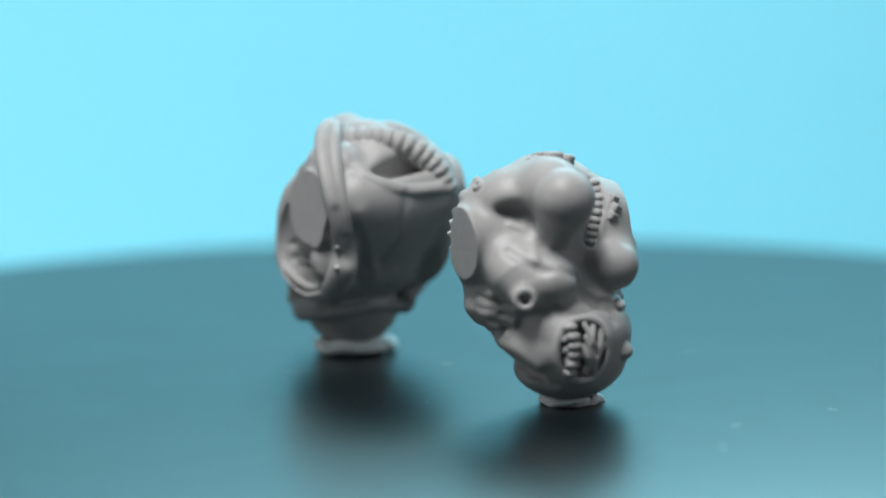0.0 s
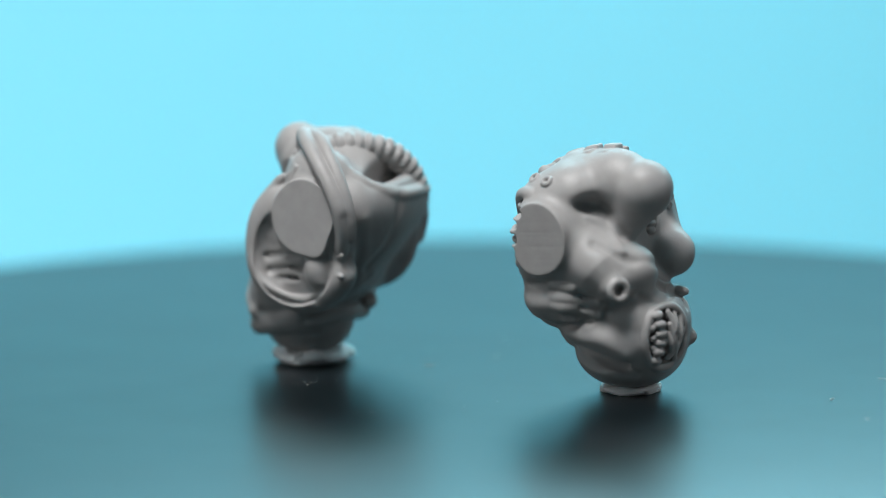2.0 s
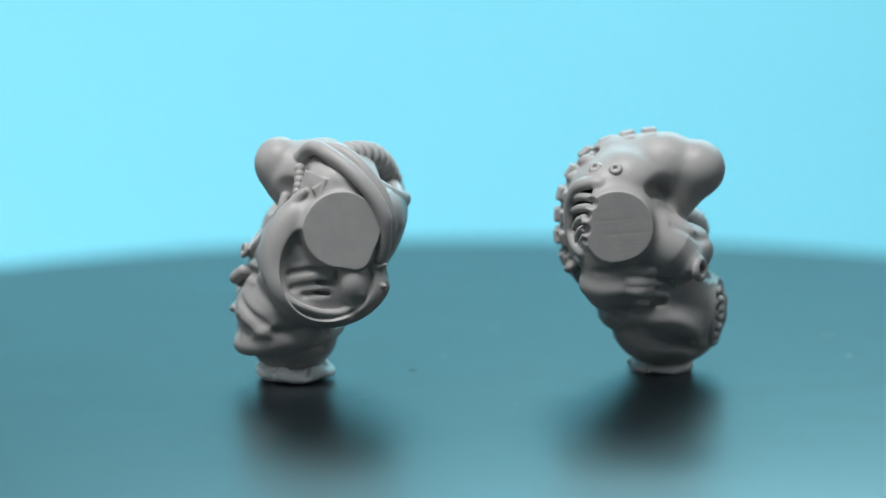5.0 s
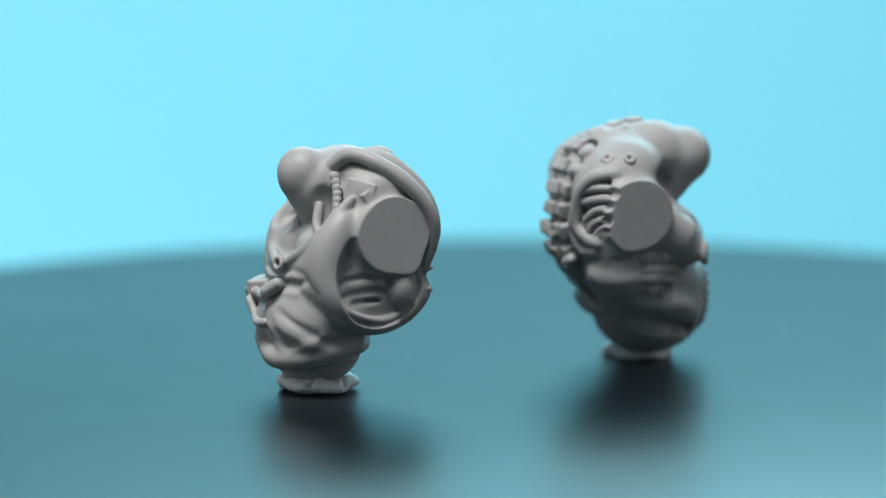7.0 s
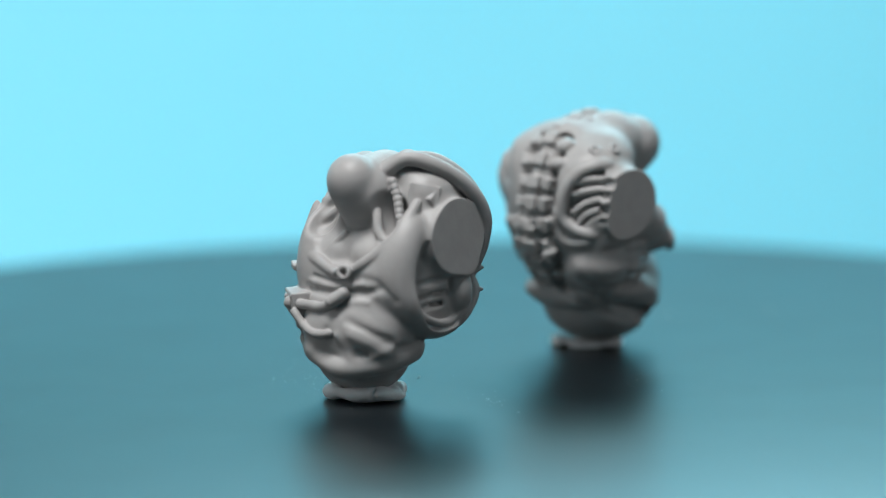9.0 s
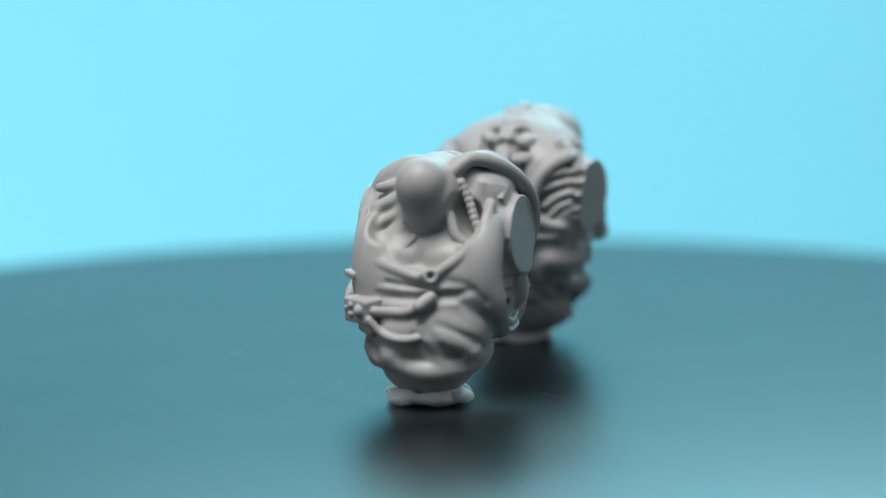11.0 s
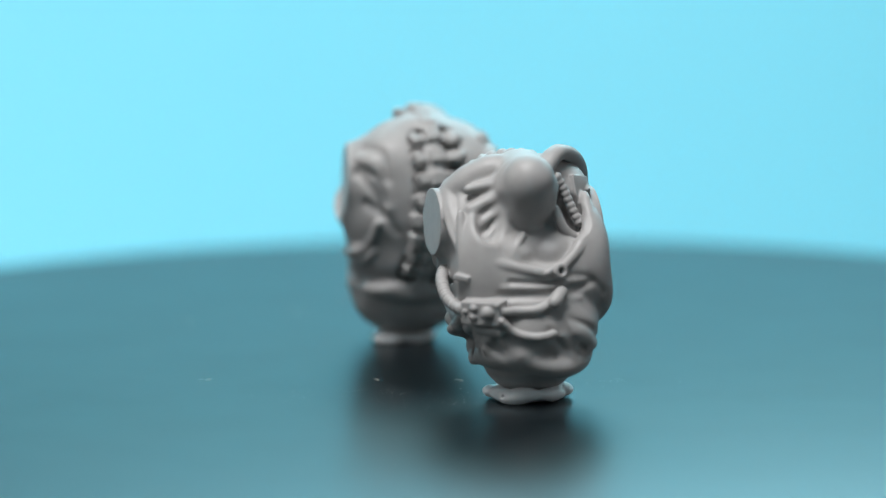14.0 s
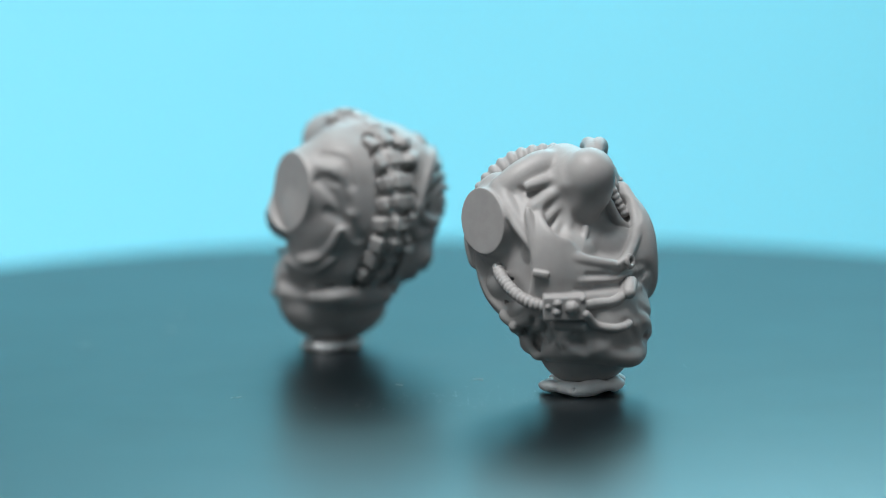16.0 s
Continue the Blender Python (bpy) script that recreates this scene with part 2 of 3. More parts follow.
        quads = []
        for ax in range(3):
            u, v = (ax + 1) % 3, (ax + 2) % 3
            lo = np.take(ins, range(0, n[ax] - 1), ax)
            hi = np.take(ins, range(1, n[ax]), ax)
            e = np.argwhere(lo != hi)
            e = e[(e[:, u] > 0) & (e[:, v] > 0) & (e[:, u] < n[u] - 1) & (e[:, v] < n[v] - 1)]
            flip = lo[tuple(e.T)]
            du, dv = np.eye(3, dtype=int)[u], np.eye(3, dtype=int)[v]
            q = np.stack([index[tuple((e - o).T)] for o in (du + dv, dv, 0 * du, du)], 1)
            q[~flip] = q[~flip][:, ::-1]
            quads.append(q)
        quads = np.vstack(quads)
        me = bpy.data.meshes.new(name)
        me.vertices.add(len(co))
        me.vertices.foreach_set("co", co.ravel())
        me.loops.add(quads.size)
        me.loops.foreach_set("vertex_index", quads.ravel())
        me.polygons.add(len(quads))
        me.polygons.foreach_set("loop_start", np.arange(0, quads.size, 4))
        me.polygons.foreach_set("use_smooth", np.ones(len(quads), bool))
        me.update(calc_edges=True)
        me.validate()
        return me


VOXEL = 0.15


# ---- the two resin torsos ----
def vested_torso():
    c = Clay((-16, -14, 0.4), (16, 20, 40), VOXEL)
    # hips, belly, chest, hunched back
    c.ball((0, -0.5, 7.0), (7.2, 6.8, 6.0))
    c.ball((0.4, -2.2, 11.0), (9.3, 6.8, 6.2), k=1.2)
    c.ball((0, 2.5, 17.5), (11.6, 9.4, 9.0), (-12, 0, 0), k=2.5)
    c.ball((0, 6.0, 23.5), (12.2, 9.4, 9.2), (-10, 0, 0), k=2.0)
    c.ball((0, 9.5, 23.5), (10.5, 6.6, 9.0), (-25, 0, 0), k=2.0)
    c.rod((-6.6, 11.6, 25.2), (6.6, 11.6, 25.4), 4.6, 4.6, 2.0)
    c.ball((-7.6, 9.8, 29.0), (2.6, 4.0, 3.2), k=1.6)
    # skirt of the vest hanging over the hips
    for x, y, z, r in ((-6.6, -3.6, 8.4, 1.9), (6.6, -3.8, 7.6, 1.5), (3.6, -6.4, 7.2, 1.5), (-3.0, -6.6, 7.8, 2.0)):
        c.ball((x, y, z), (r, r, r * 0.7), k=2.0)
    c.tube([(-7.4, 0.5, 6.4), (-6.2, -4.4, 6.8), (-2.5, -6.7, 6.4), (2.6, -7.2, 5.4), (6.4, -4.4, 5.8), (7.6, 0.8, 6.6), (6.0, 4.6, 7.4), (0, 6.4, 8.0), (-6.0, 4.6, 7.4), (-8.2, 0.5, 6.2)], 0.5, 1.0)
    # vest stretched round the arm openings, hollowed under the arms, with the sawn arm stumps in them
    for s, z0 in ((1, 0.0), (-1, 1.0)):
        lip = [(10.2, 0.4, 26.4), (10.6, -1.8, 22.6), (10.6, -2.4, 18.8), (11.4, -1.4, 14.8), (11.3, 1.6, 12.6), (10.7, 6.0, 11.6), (10.4, 9.6, 12.9), (10.1, 12.2, 15.6)]
        if s < 0:
            lip = [(10.0, 0.6, 27.0), (10.4, -1.2, 22.6), (10.4, -2.0, 18.8), (10.0, -1.4, 15.0), (9.6, 1.4, 12.4), (9.4, 6.0, 11.4), (9.4, 10.0, 12.6), (9.8, 12.6, 15.4)]
        lip = [(x * s, y, z + z0) for x, y, z in lip]
        if s > 0:
            c.tube([(x - 1.3, y + 0.2, z + 0.3) for x, y, z in lip], 1.3, 1.8)
        c.ball((7.2 * s, -0.6, 18.6 + z0), (3.9, 4.4, 8.0), k=2.2)
        c.ball((6.6 * s, 2.6, 12.4 + z0), (3.7, 5.6, 3.0), k=2.2)
        c.ball((8.6 * s, 5.2, 18.6 + z0), (3.2, 8.4, 9.0), (-8, 0, 0), k=1.4)
        c.ball((12.0 * s, 5.3, 18.5 + z0), (2.8 if s > 0 else 2.8, 7.3, 8.2), (-8, 0, 0), k=0.2 if s > 0 else 0.5, cut=True)
        c.ball((7.8 * s, 4.6, 17.4 + z0), (3.1 if s > 0 else 2.7, 7.0, 6.6), k=0.6)
        c.ball((7.8 * s, 5.6, 14.0 + z0), (2.7 if s > 0 else 2.2, 5.2, 3.2), k=0.8)
        sy, sz, sr = (7.3, 24.5, 5.5) if s > 0 else (8.5, 25.8, 4.8)
        c.rod((6.0 * s, sy - 1.1, sz - 1.5), (12.6 * s, sy, sz), sr + 0.5, sr, 1.6)
        c.rod((7.0 * s, 4.6, 20.6), ((11.4 if s > 0 else 9.6) * s, 9.2, 20.4), 2.4, 2.3 if s > 0 else 1.5, 1.0)
        c.ball((9.0 * s, 7.6, 15.2 + z0), (1.9, 2.8, 2.6), k=0.5)
        for i in range(3):
            c.rod((8.9 * s, 0.8 + 0.5 * i, 17.9 - 1.9 * i + z0), (10.0 * s - 0.3 * s * i, 5.2 + 0.3 * i, 17.0 - 1.7 * i + z0), 0.9, 0.75, 0.25)
            c.rod((9.2 * s, 1.0 + 0.5 * i, 16.9 - 1.9 * i + z0), (10.4 * s - 0.3 * s * i, 5.0 + 0.3 * i, 16.1 - 1.7 * i + z0), 0.3, 0.25, 0.4, True)
        c.ball((8.8 * s, 0.6, 20.6 + z0), (1.6, 1.8, 2.0), k=0.4)
        c.slab((12.15 * s, sy, sz), (s, 0, 0.04), 7.5)
        c.tube(lip if s > 0 else lip[:5], 0.42 if s > 0 else 0.32, 0.4 if s > 0 else 0.7)
        c.tube([(10.0 * s, 13.0, 18.4), (10.4 * s, 13.6, 22.0), (10.2 * s, 13.0, 26.0), (9.8 * s, 10.8, 29.6)], 0.5, 0.6)
    # ribs and a split muscle in one arm opening
    for line, amp, wide in (([(-1.6, 15.6), (2.0, 16.0), (5.0, 15.8)], 0.8, 0.45), ([(-1.2, 13.4), (2.0, 13.9), (4.8, 13.9)], 0.8, 0.45), ([(0.6, 12.4), (3.8, 12.6)], 0.7, 0.45), ([(5.4, 15.6), (5.9, 14.4), (7.2, 13.2)], 0.6, 0.4)):
        c.crumple([c.on(-95.3, u, w) for u, w in line], amp, wide)
    # torn muscle in the other
    c.ball(c.on(-124.6, 1.6, 13.8, -0.6), (2.4, 2.4, 3.4), k=0.5)
    # open neckline from which neck and skull push out
    c.ball((0.4, -7.6, 27.2), (8.4, 6.8, 7.8), k=0.4, cut=True)
    c.ball((0.2, 3.0, 21.4), (7.6, 6.4, 5.4), (-10, 0, 0), k=0.6)
    for s in (1, -1):
        c.ball((s * 3.9, -1.6, 21.6), (3.6, 2.6, 2.6), (20, 0, s * 20), k=0.9)
    # neck and bare skull
    c.rod((0.6, 7.0, 29.2), (0, 0.2, 30.6), 5.8, 4.7, 1.2)
    c.rod((0, 2.8, 30.0), (0, 2.4, 24.0), 4.2, 3.2, 1.0)
    c.rod((0.2, 4.4, 31.6), (-0.1, 1.2, 31.6), 4.7, 4.3, 0.8)
    c.ring((-0.1, 0.2, 30.8), (0, -0.9, 0.35), 3.9, 0.45, 0.3)
    c.ball((-0.3, -2.0, 32.5), (3.8, 3.8, 3.9), k=0.4)
    c.rod((-0.3, -1.7, 31.4), (-0.3, 0.7, 26.3), 3.65, 2.8, 0.5)
    # shoulder yoke
    c.ball((7.0, 7.0, 30.2), (3.8, 5.4, 3.8), k=1.2)
    c.tube([(-9.2, 7.4, 29.2), (-7.4, 5.8, 31.6), (-3.4, 4.4, 33.7)], 1.6, 1.4)
    c.tube([(8.6, 5.4, 28.6), (7.4, 5.0, 30.8), (3.4, 4.6, 33.0)], 1.8, 1.2)
    c.rod((9.8, 11.6, 18.2), (10.9, 13.6, 18.8), 0.6, 0.3, 0.3)
    c.rod((9.8, 11.2, 16.0), (10.9, 13.4, 15.6), 0.6, 0.3, 0.3)
    # collar plate on one shoulder
    c.block((9.0, 2.6, 29.0), (2.3, 0.35, 3.2), (-14, 12, 45), 0.15, 0.25)
    c.block((10.0, 4.6, 30.0), (0.5, 1.5, 1.0), (30, -8, 0), 0.2, 0.3)
    # cords over the shoulder
    c.tube([(3.0, 1.0, 33.6), (5.6, 3.0, 35.6), (8.4, 5.6, 34.8), (10.6, 9.0, 32.4), (11.6, 11.8, 29.2), (11.6, 13.4, 25.8), (10.8, 13.6, 22.2), (10.0, 12.8, 19.6)], 1.1, 0.15)
    c.tube([(2.6, 1.6, 34.2), (4.6, 3.2, 35.4), (7.2, 7.2, 35.2), (9.4, 10.6, 32.6), (10.4, 13.2, 28.8), (10.3, 14.3, 24.6), (9.6, 14.0, 21.4)], 1.0, 0.15)
    # big ribbed hose across the back, in a rimmed opening
    c.ball((-0.6, 15.0, 31.6), (7.0, 1.8, 5.2), (-42, 0, 12), k=1.8, cut=True)
    c.hose([(4.2, 5.0, 33.0), (1.6, 8.0, 33.9), (-2.4, 11.8, 33.0), (-5.8, 13.9, 29.8), (-7.4, 14.7, 26.0)], 1.95, 1.45)
    c.tube([(7.2, 9.8, 31.6), (5.6, 14.0, 29.0), (1.0, 16.2, 27.0), (-4.2, 16.3, 26.6), (-8.8, 14.7, 26.6)], 0.5, 0.9)
    # recesses beside the neck, tendons and tubes from skull to shoulders
    c.ball((-6.0, -2.6, 27.4), (2.3, 3.2, 3.6), (0, 12, 0), k=1.2, cut=True)
    c.ball((6.3, -1.6, 27.6), (2.4, 4.0, 4.2), (0, -12, 0), k=0.5, cut=True)
    for a, b, r in (((-3.4, 1.0, 30.2), (-8.4, 1.0, 28.4), 1.05), ((-3.4, 0.6, 28.4), (-8.2, -0.2, 25.6), 0.95), ((-3.2, 1.6, 32.0), (-8.2, 2.4, 31.0), 1.2), ((-3.4, 0.4, 26.8), (-7.4, -1.2, 23.4), 0.8)):
        c.rod(a, b, r * 0.8, r * 0.6, 0.9)
    c.rod((-1.4, -2.4, 24.6), (-4.8, -4.6, 20.6), 0.55, 0.5, 0.15)
    beads = c.path([(4.8, 1.0, 32.4), (5.9, 0.8, 30.2), (7.0, 0.2, 27.4), (8.0, -0.4, 25.2)], 0.1)
    for p in beads[::9]:
        c.ball(p, 0.74, k=0.08)
    c.tube([(3.8, -1.2, 28.0), (4.8, -2.0, 25.4), (6.4, -2.0, 24.0), (8.2, -1.6, 23.8)], 0.7, 0.2)
    # neckline hem and straps of the vest
    c.tube([(-8.4, 6.8, 32.0), (-8.9, 3.6, 28.6), (-8.8, 1.0, 25.6), (-7.8, -1.8, 22.8), (-6.2, -4.2, 21.2), (-3.8, -5.4, 20.6), (0, -6.5, 19.7), (1.6, -6.6, 19.3), (4.2, -5.6, 20.8), (7.4, -3.4, 23.6), (8.9, -0.8, 27.0), (9.2, 1.6, 29.6)], 0.32, 0.9)
    c.tube([(-9.6, 7.8, 31.0), (-10.2, 4.9, 28.6), (-10.2, 2.1, 25.6), (-9.4, -0.5, 22.6), (-8.4, -2.9, 19.6)], 0.8, 0.8)
    c.tube([(-10.4, 7.4, 30.8), (-11.0, 4.5, 28.2), (-11.1, 1.6, 25.2), (-10.3, -1.1, 22.2), (-9.3, -3.2, 19.4)], 0.42, 0.4)
    c.tube([(-8.9, 7.4, 31.6), (-9.5, 4.0, 28.6), (-9.4, 1.2, 25.6), (-8.5, -1.5, 22.6)], 0.42, 0.4)
    for i in range(4):
        c.rod((2.6 + 1.2 * i, -3.6 + 0.4 * i, 21.0 + 0.2 * i), (4.4 + 1.2 * i, -1.4 + 0.5 * i, 24.4), 0.35, 0.3, 0.5)
    c.block(c.on(39, -6.4, 17.2, 0.3), (1.2, 0.6, 0.45), (0, 10, -36), 0.2, 0.3)
    c.ring(c.on(0, 2.8, 18.4, 0.4), (0.3, -1, 0.2), 0.8, 0.38, 0.15)
    c.block(c.on(0, 1.6, 18.6, 0.2), (1.1, 0.5, 0.4), (0, -30, 0), 0.2, 0.2)
    # folds of the vest: grooves and ridges
    for side, line, amp, wide in ((0, [(-6.0, 15.4), (-1.0, 15.0), (4.0, 15.2), (8.0, 16.6)], 0.5, 0.55), (0, [(-5.4, 16.4), (0.0, 16.0), (5.0, 16.8)], -0.35, 0.5), (0, [(-4.4, 17.2), (0.0, 16.9), (4.0, 17.5)], 0.4, 0.45),
                                  (0, [(0.6, 9.6), (3.6, 7.0), (6.4, 5.4)], 0.45, 0.8), (0, [(3.6, 11.4), (6.2, 9.0), (8.6, 8.0)], -0.2, 1.2), (0, [(-7.6, 8.0), (-5.6, 6.4)], 0.4, 0.5),
                                  (-2.2, [(2.2, 9.0), (4.6, 5.6), (7.4, 6.8), (9.2, 8.8)], -0.6, 0.7), (-2.2, [(4.2, 16.2), (8.0, 13.6), (10.6, 11.8)], 0.3, 0.8), (-2.2, [(4.6, 17.8), (7.6, 17.2), (10.0, 15.0)], 0.3, 0.6),
                                  (33.4, [(-8.2, 8.6), (-6.6, 6.2)], 0.8, 0.35), (33.4, [(-6.8, 8.8), (-5.3, 6.0)], 0.8, 0.35), (33.4, [(-5.4, 8.8), (-4.2, 6.2)], 0.7, 0.35), (33.4, [(-2.0, 8.6), (-0.6, 5.6), (2.6, 4.4)], 0.6, 0.5), (0, [(-6.6, 5.6), (-3.0, 4.4), (2.0, 4.2), (6.4, 5.6)], 0.7, 0.6),
                                  (39, [(-3.0, 10.0), (-4.6, 7.6), (-5.2, 6.2)], 0.5, 0.5), (39, [(-1.6, 9.8), (-3.0, 7.2)], -0.4, 0.5), (39, [(-0.4, 9.4), (-1.8, 7.0)], 0.45, 0.5), (39, [(1.6, 15.4), (5.0, 15.8), (8.4, 16.8)], 0.45, 0.5), (39, [(0.6, 13.8), (5.0, 14.2), (8.4, 15.2)], -0.35, 0.5),
                                  (-93, [(-8.4, 12.2), (-5.4, 8.6), (-1.6, 7.0), (3.0, 6.4)], 0.6, 0.7), (-93, [(-8.6, 10.0), (-5.4, 6.8), (0.0, 5.6)], -0.4, 0.7), (-93, [(-7.6, 7.6), (-3.0, 5.4), (4.0, 4.8)], 0.55, 0.6),
                                  (-48.6, [(-9.4, 9.6), (-5.0, 5.6), (0.0, 4.4), (5.0, 6.4)], 0.6, 0.6), (-48.6, [(3.0, 13.4), (6.0, 9.6), (9.4, 7.6)], 0.3, 1.0),
                                  (-148, [(-5.0, 9.2), (0, 8.2), (5.0, 9.6)], 0.6, 0.7), (-148, [(4.0, 13.6), (7.0, 17.6), (8.6, 24.0)], 0.5, 0.8), (-148, [(-2.0, 21.0), (-0.6, 14.0), (1.0, 10.6)], 0.45, 0.8), (-148, [(1.6, 21.0), (3.0, 15.0), (3.6, 11.0)], -0.4, 0.9), (-148, [(-4.4, 11.8), (0.6, 10.4), (6.0, 12.4)], -0.4, 0.6)):
        c.crumple([c.on(side, u, w) for u, w in line], amp * 0.62, wide)
    # the hem of the vest stands off the hips
    c.tube([(-7.6, -1.0, 7.4), (-6.0, -4.7, 7.4), (-2.4, -7.0, 6.9), (2.2, -7.8, 5.8), (5.8, -5.4, 6.2), (7.8, -1.4, 7.2), (7.6, 3.0, 8.2)], 0.35, 1.8)
    # control box with knobs on the belly, its pipes and the twisted cable
    p = np.array((-8.2, -5.4, 14.2))
    face, along, up = np.array((-0.62, -0.78, 0)), np.array((0.78, -0.62, 0)), np.array((0, 0, 1.0))
    c.block(p, (3.1, 1.5, 1.8), (5, 0, -38), 0.25, 0.2)
    for a, b, r in ((1.1, 0.1, 1.0), (-1.0, 0.7, 0.6), (-1.1, -0.6, 0.55), (-2.4, 0.2, 0.4), (2.6, 1.2, 0.35)):
        c.ball(p + face * 1.45 + along * a + up * b, r, k=0.1)
    ahead = np.array((0, -1.0, 0))
    for line, r in (([(-5.8, 14.4), (-3.6, 14.4), (-1.2, 14.5), (0.8, 15.2), (2.6, 16.6)], 0.68), ([(1.4, 15.6), (2.8, 16.8)], 0.95), ([(-6.4, 13.2), (-4.6, 11.4), (-2.2, 10.7), (-0.2, 10.7), (1.2, 11.0)], 0.58), ([(-8.6, 11.6), (-6.2, 11.4)], 0.9)):
        c.tube([c.drop((x, -8.0, z), ahead) + ahead * 0.3 for x, z in line], r, 0.15)
    c.hose([(-11.0, 6.4, 18.8), (-12.0, 3.8, 17.4), (-12.2, 0.8, 15.8), (-11.6, -1.8, 14.7), (-10.4, -3.4, 14.2)], 0.95, 0.7)
    for line in ([(-11.6, 11.2), (-10.0, 10.2), (-8.0, 10.8)], [(-10.2, 9.6), (-8.6, 9.0), (-6.4, 10.0)]):
        c.lay(39, line, 0.8, 0.4, 0.1)
    c.ball(c.on(39, -7.6, 7.4, -0.8), (1.8, 1.8, 1.7), k=1.0)
    return c.mesh("vested_torso_figurine")


def gutted_torso():
    c = Clay((-19, -13, 0.4), (20, 19, 40), VOXEL)
    # belly sack, ribcage, hunched back
    c.ball((-0.9, -0.6, 7.0), (8.7, 8.1, 6.2))
    c.ball((-0.8, -1.9, 10.6), (8.9, 7.4, 6.8), k=1.5)
    c.ball((-1.0, 3.4, 15.0), (10.2, 8.4, 6.2), (-10, 0, -10), k=1.2)
    c.ball((-1.0, 5.8, 22.0), (11.6, 8.4, 9.6), (-12, 0, -10), k=2.2)
    c.ball((-0.8, 7.4, 26.4), (11.0, 6.9, 7.0), (-18, 0, -10), k=2.0)
    c.tube([(-7.4, 4.0, 10.2), (-8.2, -1.0, 9.2), (-6.6, -4.6, 8.4)], 1.1, 2.2)
    c.tube([(7.0, 4.0, 9.6), (3.0, 7.0, 9.0), (-3.6, 7.2, 9.0), (-7.8, 4.4, 9.8)], 1.3, 1.4)
    c.tube([(-8.2, 6.4, 7.4), (-9.0, 1.0, 6.8), (-8.0, -3.6, 6.0)], 0.5, 0.9, True)
    c.ball((6.0, 3.4, 26.4), (4.0, 4.2, 4.2), k=1.6)
    c.ball((-5.6, 9.4, 27.4), (4.6, 4.6, 4.6), k=1.6)
    # sagging chest halves
    c.rod((-9.2, 2.6, 21.4), (-5.6, -3.2, 19.0), 4.2, 3.9, 2.0)
    c.rod((-10.2, -0.4, 19.4), (-10.2, -2.2, 17.8), 3.4, 2.6, 2.2)
    c.rod((7.4, 0.4, 22.0), (4.7, -4.4, 20.3), 4.0, 3.6, 1.4)
    c.tube([(-2.6, -6.2, 20.0), (-2.0, -5.6, 17.2), (0.2, -6.6, 15.4), (4.0, -6.8, 15.0)], 0.6, 1.2, True)
    # neck and bare skull, bent forward
    c.rod((-1.4, 6.4, 30.6), (-3.6, -0.4, 31.9), 5.2, 4.5, 1.6)
    c.ball((3.2, 5.2, 30.4), (5.4, 4.6, 4.5), (0, 32, 0), k=2.0)
    c.ball((-6.6, 5.6, 29.8), (5.0, 5.0, 4.6), (0, -20, 0), k=2.0)
    c.ball((-4.5, -4.9, 31.0), (4.2, 4.0, 4.0), k=0.6)
    c.rod((-3.4, 0.6, 31.4), (-4.5, -4.7, 31.1), 4.4, 3.9, 1.2)
    c.rod((-4.5, -4.4, 30.4), (-4.2, -1.4, 25.8), 3.8, 2.9, 0.9)
    c.ball((-9.0, 2.0, 28.4), (1.9, 2.2, 1.4), (0, 20, 30), k=1.8, cut=True)
    c.ball((3.0, -0.8, 28.0), (2.2, 3.2, 3.4), k=1.5, cut=True)
    c.ball((-8.2, 8.8, 21.6), (4.6, 4.9, 8.0), k=1.5)
    c.ball((-7.4, 9.2, 27.8), (4.7, 4.6, 4.7), k=1.6)
    c.ball((4.4, 7.6, 29.0), (4.8, 4.6, 4.4), k=1.8)
    c.ball((-5.0, 7.4, 29.2), (4.4, 4.2, 4.2), k=1.8)
    c.ball((-1.0, 8.6, 29.4), (5.6, 4.4, 3.9), k=1.6)
    # sawn arm stumps
    for s, end, face in ((-1, Vector((-13.5, 7.9, 24.2)), Vector((-0.96, 0.22, -0.05))), (1, Vector((10.4, 2.8, 26.2)), Vector((1, -0.28, 0.05)))):
        y0 = end.y
        c.rod((s * 6.0, y0 - 0.4, end.z - 0.6), end + face * 1.0, 6.4, 5.1, 1.4 if s < 0 else 2.6)
        c.slab(end, face, 7.2)
        for i in range(4 if s < 0 else 0):
            c.rod((end.x - s * 3.0, y0 - 4.0 + 0.3 * i, 16.8 - 1.6 * i), (end.x - s * 3.4, y0 - 8.6 + 0.6 * i, 16.2 - 1.7 * i), 0.7, 0.45, 1.2)
        for i in range(3 if s < 0 else 0):
            c.rod((end.x - s * 2.2, y0 - 3.4, 16.0 - 1.6 * i), (end.x - s * 2.6, y0 - 7.8, 15.4 - 1.7 * i), 0.45, 0.25, 0.6, True)
        c.ball((s * 7.2 - 0.8, y0 - 1.2, 14.8), (2.9, 4.0, 3.4), k=1.6)
        c.rod((end.x - s * 0.8, y0 - 4.0, 17.2), (end.x - s * 2.0, y0 + 4.4, 16.8), 0.55, 0.45, 0.7, True)
        if s > 0:
            c.lay(224.5, [(-7.8, 15.0), (-4.0, 13.0), (-0.6, 14.4), (1.8, 17.8)], 0.55, 0.5, 0.15)
            c.lay(224.5, [(-6.8, 13.4), (-3.0, 11.6), (0.4, 13.4)], 0.45, 0.6, 0.1)
            continue
